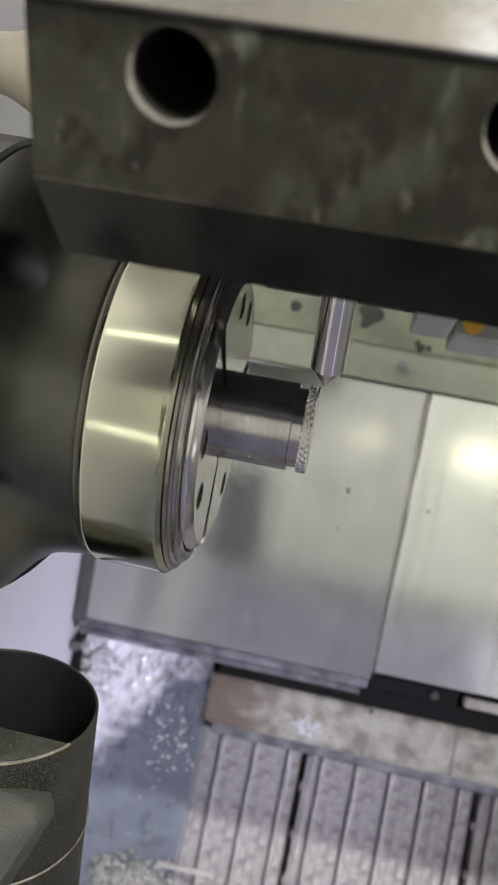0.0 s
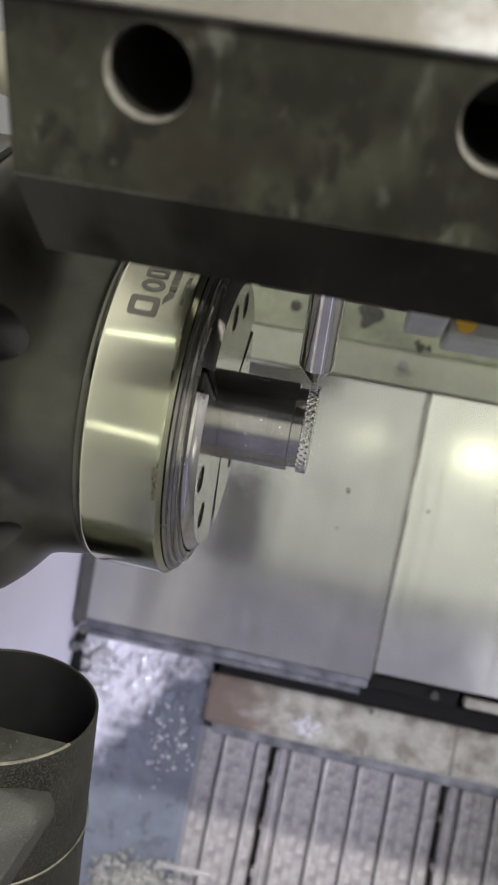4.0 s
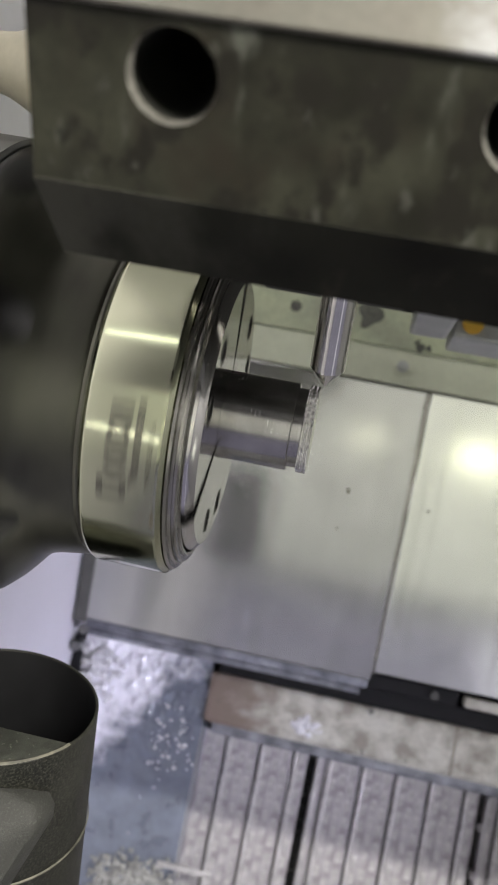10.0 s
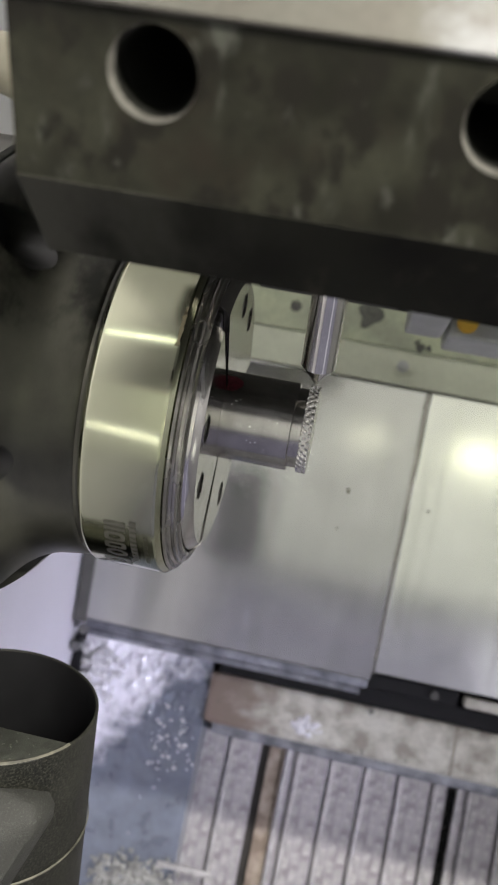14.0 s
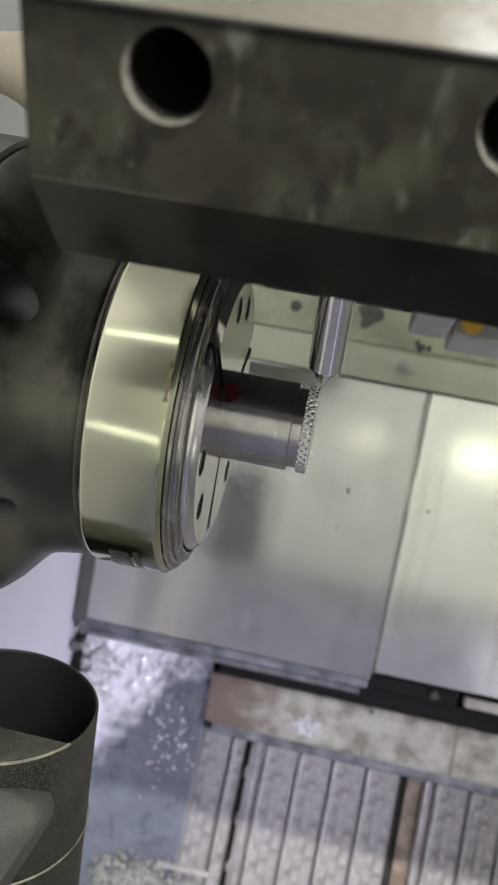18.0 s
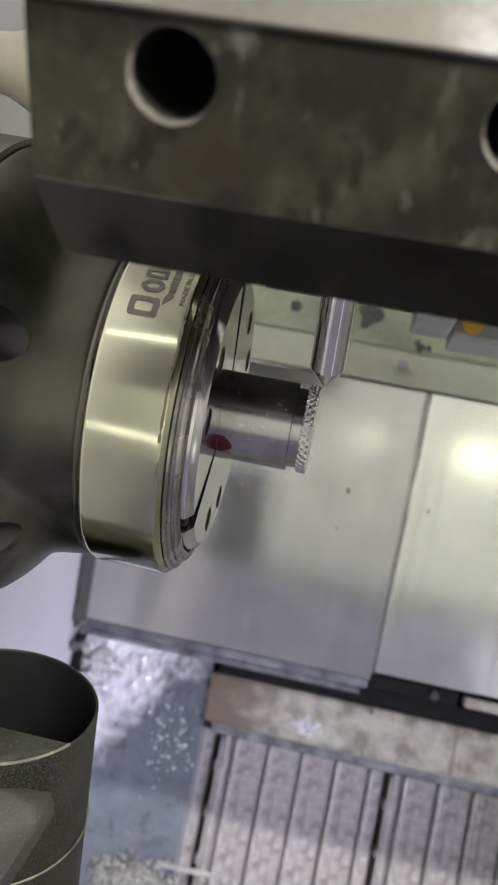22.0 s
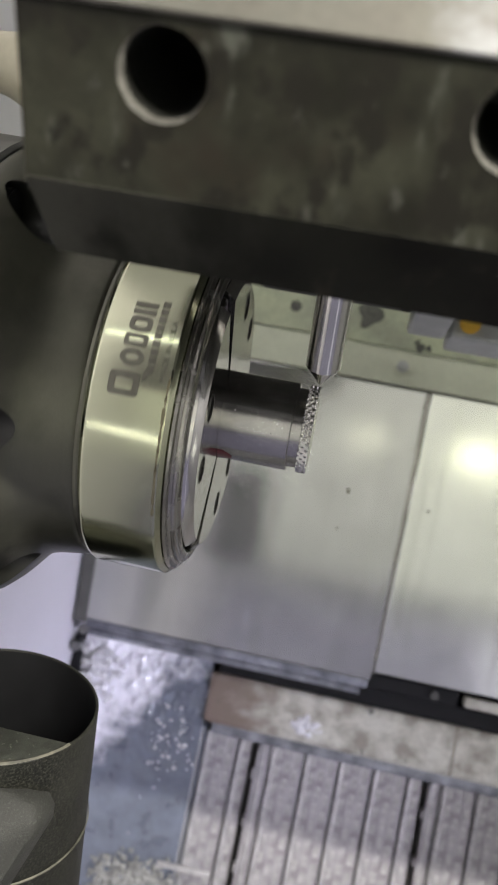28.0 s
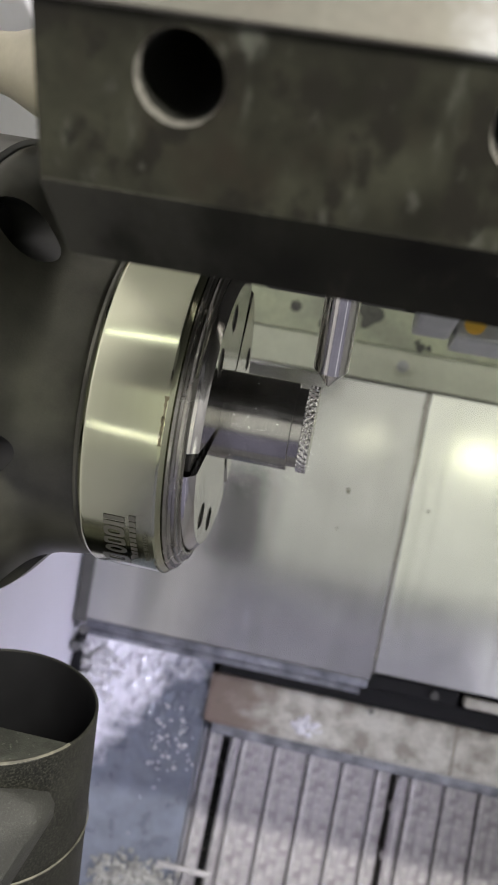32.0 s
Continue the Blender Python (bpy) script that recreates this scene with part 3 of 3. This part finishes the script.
part("bar", lathe([(-0.034, 0.0), (-0.034, 0.0163), (-0.0003, 0.0163), (0.0, 0.0160), (0.0, 0.0147), (0.0036, 0.0147)], 128), M_PART, work)


def knurl_mesh():
    """A smooth collar crossed by two sets of slanting V grooves; their flanks take the second material."""
    bm = bmesh.new()
    n, m, x0, x1, r = 40 * 8, 16, 0.0036, 0.0073, 0.0163
    rows = []
    for i in range(m + 1):
        x = x0 + (x1 - x0) * i / m
        row = []
        for j in range(n):
            u, v = j / n * 40, (x - x0) / 0.0030
            d = min(abs((u + v) % 1 - 0.5), abs((u - v) % 1 - 0.5))
            depth = 0.00065 * max(0.0, 1 - d / 0.26)
            rr = r - depth - (0.0002 if i in (0, m) else 0)
            ang = 2 * math.pi * j / n
            row.append((bm.verts.new((x, rr * math.sin(ang), rr * math.cos(ang))), depth))
        rows.append(row)
    for i in range(m):
        for j in range(n):
            k = (j + 1) % n
            four = (rows[i][j], rows[i][k], rows[i + 1][k], rows[i + 1][j])
            f = bm.faces.new([v for v, _ in four])
            f.material_index = 1 if sum(d > 0.0001 for _, d in four) > 1 else 0
    bm.faces.new([v for v, _ in reversed(rows[0])])
    bm.faces.new([v for v, _ in rows[-1]])
    bmesh.ops.recalc_face_normals(bm, faces=bm.faces)
    return bm


def on_bar(quads, name, material, label):
    bm = bmesh.new()
    for x0, x1, d0, d1 in quads:
        rows = [[bm.verts.new((x, 0.01638 * math.sin(radians(d)), 0.01638 * math.cos(radians(d)))) for x in (x0, x1)] for d in (d0, (d0 + d1) / 2, d1)]
        for p, q in zip(rows, rows[1:]):
            bm.faces.new((p[0], p[1], q[1], q[0]))
    bmesh.ops.recalc_face_normals(bm, faces=bm.faces)
    return part(name, bm, material, work, label)


on_bar([(-0.0253, -0.0198 - 0.0028 * (abs(i - 4) / 4) ** 2, 102 + 3 * i, 105.05 + 3 * i) for i in range(9)], "ink_mark", M_RED, "red marker ink")
nicks = random.Random(8)
on_bar([(x, x + nicks.uniform(0.0002, 0.0008), a, a + nicks.uniform(0.6, 2.0)) for x, a in ((nicks.uniform(-0.023, -0.002), nicks.uniform(0, 360)) for _ in range(90))], "nicks", M_KNURL, "small bright nicks")
part("knurl", knurl_mesh(), [M_PART, M_KNURL], work, "freshly cut diamond knurl", 20)


# ---- turret and tool ----
TX = Vector((0, math.cos(SLANT), math.sin(SLANT)))
A = Vector((0, 0.0144, 1.1685))
B = A + TX * 0.0290
C = A - Vector((0, math.cos(radians(77)), math.sin(radians(77)))) * 0.0240
turret = thing("turret", "stained dark steel turret block with bored tool holes", "tool turret")
block = part("block", prism([(A.y, A.z), (B.y, B.z), (0.075, B.z + 0.001), (0.075, 1.112), (0.040, 1.112), (C.y, C.z)], -0.0455, 0.60, 0.00012), M_BLOCK, turret)
NB = Vector((0, -math.sin(SLANT), math.cos(SLANT)))
bores = []
for hx in (-0.0205, 0.0377, 0.0959):
    c = A + TX * 0.0201 + Vector((hx - 0.0002, 0, 0))
    d = -NB
    bores.extend((rod(c - d * 0.01, c + d * 0.045, 0.0074, 48), rod(c - d * 0.0001, c + d * 0.0036, 0.0077, 48, 0.0073)))
cut(block, bores)
for hx in (-0.0205, 0.0377, 0.0959):
    c = A + TX * 0.0201 + Vector((hx - 0.0002, 0, 0))
    bm = bmesh.new()
    turn = NB.to_track_quat("Z", "Y").to_matrix().to_4x4()
    n = 48
    loops = [[bm.verts.new(Matrix.Translation(c) @ turn @ Vector((r * math.cos(2 * math.pi * i / n), r * math.sin(2 * math.pi * i / n), z))) for i in range(n)] for r, z in ((0.0077, 0.0001), (0.0076, -0.0001), (0.0073, -0.0026))]
    for p, q in zip(loops, loops[1:]):
        for i in range(n):
            bm.faces.new((p[i], p[(i + 1) % n], q[(i + 1) % n], q[i]))
    part("bore_lip", bm, M_CHAMFER, turret, "bright chamfered bore edge")
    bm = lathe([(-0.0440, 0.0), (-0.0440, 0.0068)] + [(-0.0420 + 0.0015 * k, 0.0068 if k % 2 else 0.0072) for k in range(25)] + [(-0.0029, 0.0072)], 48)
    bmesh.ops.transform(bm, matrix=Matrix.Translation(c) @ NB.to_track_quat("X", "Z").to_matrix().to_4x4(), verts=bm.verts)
    part("bore_lining", bm, M_POCKET, turret, "threaded bore painted shade-dark")
n2 = Vector((0, C.z - A.z, A.y - C.y)).normalized() * 0.0006
part("lower_bevel", prism([(A.y + n2.y * 0.2, A.z + n2.z * 0.2), (C.y + n2.y, C.z + n2.z), (C.y + 0.002, C.z), (A.y + 0.002, A.z)], -0.0456, 0.60), M_BEVEL, turret, "lower bevel with shade in its dark colour", None)
# Highlight on the lower edge, built as a thin pale rod
part("lit_edge", rod((-0.0452, C.y - 0.0001, C.z), (0.599, C.y - 0.0001, C.z), 0.00045, 8), M_SCREW, turret, "thin bright rod for the lit lower edge")
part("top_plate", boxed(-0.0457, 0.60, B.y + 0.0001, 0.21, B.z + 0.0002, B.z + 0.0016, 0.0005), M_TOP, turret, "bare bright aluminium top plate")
# Mostly unseen body; it also keeps the strip lamp off the chip panels
part("body", prism([(0.0755, 1.185), (0.205, 1.185), (0.205, 0.805), (0.106, 0.805), (0.106, 1.075), (0.078, 1.064), (0.050, 1.088), (0.042, 1.1105), (0.0755, 1.1105)], -0.0455, 0.52, 0.002), M_TURRET, turret, "oily beige steel lower turret body")
# Unseen reflector that brightens what band and bar mirror
part("underside", prism([(C.y + 0.0012, C.z - 0.0006), (0.0395, 1.1112), (0.0405, 1.1119), (C.y + 0.0022, C.z)], -0.0452, 0.60), M_HOLDER, turret, "unseen bright plate under the block, added for reflections", None)
part("collet_nut", boxed(0.0470, 0.0700, 0.0955, 0.125, 0.795, 0.850, 0.003), M_HOLDER, turret, "grey square tool nut")
# Black box in place of the shade beside the nut
part("nut_shadow_gap", boxed(0.040, 0.0455, 0.1035, 0.106, 0.815, 0.845, 0.001), M_DARK, turret)
part("holder_block", boxed(0.0715, 0.135, 0.0930, 0.1055, 0.780, 0.8165, 0.003), M_HOLDER, turret)
part("plug", rod((0.0815, 0.1030, 0.810), (0.0815, 0.1025, 0.8195), 0.0062, 24, bevel=0.001), M_YELLOW, turret, "yellow plastic plug")
smudge_rng = random.Random(3)
for lift, (bx, by, r) in enumerate(((-0.0360, 0.1170, 0.0036), (0.0230, 0.1190, 0.0072), (-0.0110, 0.1090, 0.0040), (0.0640, 0.1030, 0.0026), (0.0700, 0.1040, 0.0020), (0.0610, 0.1065, 0.0018))):
    bm = bmesh.new()
    shift = smudge_rng.uniform(0, 50)
    rim = [bm.verts.new((bx * 1.1 + r * 1.5 * k * math.sin(a), by * 1.32 + 1.6 * r * k * math.cos(a), 0.5999 + lift * 0.0004)) for a, k in ((i * math.pi / 24, 0.9 + 0.55 * noise.noise(Vector((math.sin(i * math.pi / 24), math.cos(i * math.pi / 24), shift)))) for i in range(48))]
    bm.faces.new(list(reversed(rim)))
    part("oil_smudge", bm, M_SMUDGE, back_strip)

drill = thing("spot_drill", "ground carbide spotting tool with a pointed tip", "cutting tool")
tip = Vector((0.0086, 0, 1.0)) + TX * 0.0198
part("shank", rod(tip + TX * 0.0080, tip + TX * 0.085, 0.0062, 64), M_CARBIDE, drill)
part("point", rod(tip, tip + TX * 0.0080, 0.0002, 64, 0.0062), M_CARBIDE, drill, "dull grey ground point")

# ---- foreground fittings ----
tube_axis = Vector((-0.0032, -0.9102, -0.4142)).normalized()
tube_at = Matrix.Translation((-0.0966, -0.1293, 0.9696)) @ Vector((1, 0, 0)).rotation_difference(tube_axis).to_matrix().to_4x4()
catcher = thing("part_catcher", "grimy black part catcher tube with worn edges", "part catcher", at=tube_at)
RT = 0.0402
top = tube_at.to_3x3().inverted() @ Vector((0, -0.414, 0.910))
up = Vector((0, top.y, top.z)).normalized()


def slanted(bm):
    """Leans the mouth: its upper lip stands forward of the lower one."""
    for v in bm.verts:
        v.co.x -= max(0.0, 1 - v.co.x / 0.03) * 0.0026 * (1 + v.co.dot(up) / RT)
    return bm


part("tube", slanted(lathe([(0.10, RT - 0.004), (0.0005, RT - 0.0013), (0.0, RT - 0.0010), (0.0, RT - 0.0004), (0.0005, RT), (0.03, RT), (0.13, RT)], 96)), M_TUBE, catcher)
part("bore", slanted(lathe([(0.0006, RT - 0.0014), (0.10, RT - 0.0045), (0.10, 0.0)], 96)), M_TUBEIN, catcher)
# Plate added where the mouth's inside is lit
bm = bmesh.new()
turn0 = math.atan2(top.y, top.z)
seg = [(math.sin(turn0 + radians(a)) * (RT - 0.0020), math.cos(turn0 + radians(a)) * (RT - 0.0020)) for a in range(-72, 73, 4)]
bm.faces.new([bm.verts.new((0.003, y, z)) for y, z in seg])
bmesh.ops.solidify(bm, geom=bm.faces[:], thickness=0.002)
part("mouth_plate", slanted(bm), M_MOUTH_LIT, catcher, "added speckled plate for the lit part of the mouth")
part("mouth_edge", slanted(lathe([(0.0006, RT - 0.0034), (-0.0001, RT - 0.0020), (-0.0004, RT - 0.0007), (0.0002, RT + 0.0002)], 48, turn0 - radians(58), turn0 + radians(34))), M_RIM, catcher, "worn bright mouth edge")
part("mouth_edge", slanted(lathe([(-0.0002, RT - 0.0013), (-0.0004, RT - 0.0008), (0.0001, RT)], 24, turn0 + radians(34), turn0 + radians(66))), M_RIM, catcher, "thin worn mouth edge")
part("ring_edge", lathe([(0.052, RT + 0.0003), (0.0525, RT + 0.0008), (0.0535, RT + 0.0003)], 96), M_RIM, catcher, "worn bright ring")
ARM = [(-0.14, -0.1395), (-0.066, -0.1405), (-0.0600, -0.1425), (-0.0568, -0.1465), (-0.0563, -0.1510), (-0.0585, -0.1570), (-0.0674, -0.1800), (-0.0860, -0.2300), (-0.14, -0.2300)]
bm = bmesh.new()
arm_rings = [[bm.verts.new((x - (0.0045 if k < 2 else 0.0072), y - (0.0088 if k < 2 else 0.0110), z)) for x, y in ARM] for k, z in enumerate((0.985, 1.000, 1.004))]
for p, q in zip(arm_rings, arm_rings[1:]):
    for i in range(len(ARM)):
        bm.faces.new((p[i], p[(i + 1) % len(ARM)], q[(i + 1) % len(ARM)], q[i]))
bm.faces.new(list(reversed(arm_rings[0])))
bm.faces.new(arm_rings[-1])
bmesh.ops.recalc_face_normals(bm, faces=bm.faces)
arm = tagged(part("swing_arm", bm, M_BAR, None, "", 60), "dusty grey swing arm with a rounded corner", "arm")

stem, mouth = Vector((-0.2042, 0.1198, 1.0162)), Vector((-0.1062, 0.1082, 1.0236))
bm = lathe([(0.0, 0.0), (0.0, 0.0106), (0.0680, 0.0106), (0.0740, 0.0108), (0.0790, 0.0117), (0.0840, 0.0134), (0.0900, 0.0157), (0.0970, 0.0174), (0.0985, 0.0174), (0.0985, 0.0130), (0.0800, 0.0060), (0.0800, 0.0)], 48)
bmesh.ops.transform(bm, matrix=Matrix.Translation(stem) @ (mouth - stem).to_track_quat("X", "Z").to_matrix().to_4x4(), verts=bm.verts)
nozzle = part("coolant_nozzle", bm, M_CREAM, None, "", 40)
tagged(nozzle, "cream plastic coolant nozzle beside the turret", "nozzle")



def fitting(name, label, x0, x1, y0, y1, z0, z1, down=True, glow=M_LENS):
    lamp = thing(name, label, "lamp", "lamps of the enclosure")
    part("case", boxed(x0, x1, y0, y1, z0, z1, 0.004), M_WALL, lamp)
    if down:
        part("lens", boxed(x0 + 0.01, x1 - 0.01, y0 + 0.01, y1 - 0.01, z0 - 0.006, z0 - 0.0005, 0.001), glow, lamp)
    else:
        part("lens", boxed(x0 - 0.006, x0 - 0.0005, y0 + 0.02, y1 - 0.02, z0 + 0.02, z1 - 0.02, 0.001), glow, lamp)


fitting("strip_lamp", "long lit strip lamp under the enclosure roof", 0.14, 0.58, 0.175, 0.245, 1.597, 1.619)
# Added glowing panel that houses the roof fill light
fitting("fill_panel", "wide dim fill panel added under the enclosure roof", -0.188, 0.758, -0.588, -0.012, 1.612, 1.6195, glow=M_FILL_GLOW)
fitting("slim_lamp", "slim lit lamp bar beside the headstock wall", -0.1895, -0.085, -0.237, -0.213, 1.409, 1.425, glow=M_SLIM)
fitting("slim_lamp", "slim lit lamp bar beside the headstock wall", -0.1895, -0.085, 0.213, 0.237, 1.409, 1.425, glow=M_SLIM)
# Unseen fitting added around the side fill light
fitting("side_fill", "fill lamp added on the enclosure side wall", 0.768, 0.799, -0.42, -0.28, 1.08, 1.22, False)


# ---- what moves ----
def ramp(u, table):
    for (a, p), (b, q) in zip(table, table[1:]):
        if u <= b:
            return p + (q - p) * (u - a) / (b - a)
    return table[-1][1]


SPIN = ((0.0, -34.4), (0.115, 0.0), (0.245, 0.0), (0.515, -19.9), (0.605, -22.2), (0.90, -43.2), (0.95, -44.4), (1.0, -44.4))
FEED = ((0.0, 0.0), (0.245, 0.0), (0.51, -0.0042), (0.60, -0.0042), (0.92, 0.0), (1.0, 0.0))


def spin(t):
    n = math.floor(t / TURN)
    return 69.0 - 10.0 * n + ramp(t / TURN - n, SPIN)


def motions():
    times = [i / 15 for i in range(481)]
    turn = [(t, AXIS @ Matrix.Rotation(radians(-spin(t)), 4, "X")) for t in times]
    walk(chuck, turn)
    walk(work, turn)
    feed = [(t, ramp((t / TURN) % 1, FEED) + 0.0012 * max(0.0, (t - 31.85) / 0.15)) for t in times]
    walk(turret, [(t, pose(d, 0, 0)) for t, d in feed])
    walk(drill, [(t, pose(d, 0, 0)) for t, d in feed])
    walk(belt, [(t, pose(0.0436 + SPEED * t, 0, BELT_Z)) for t in (0.0, 8.0, 16.0, 24.0, 32.0)])


motions()
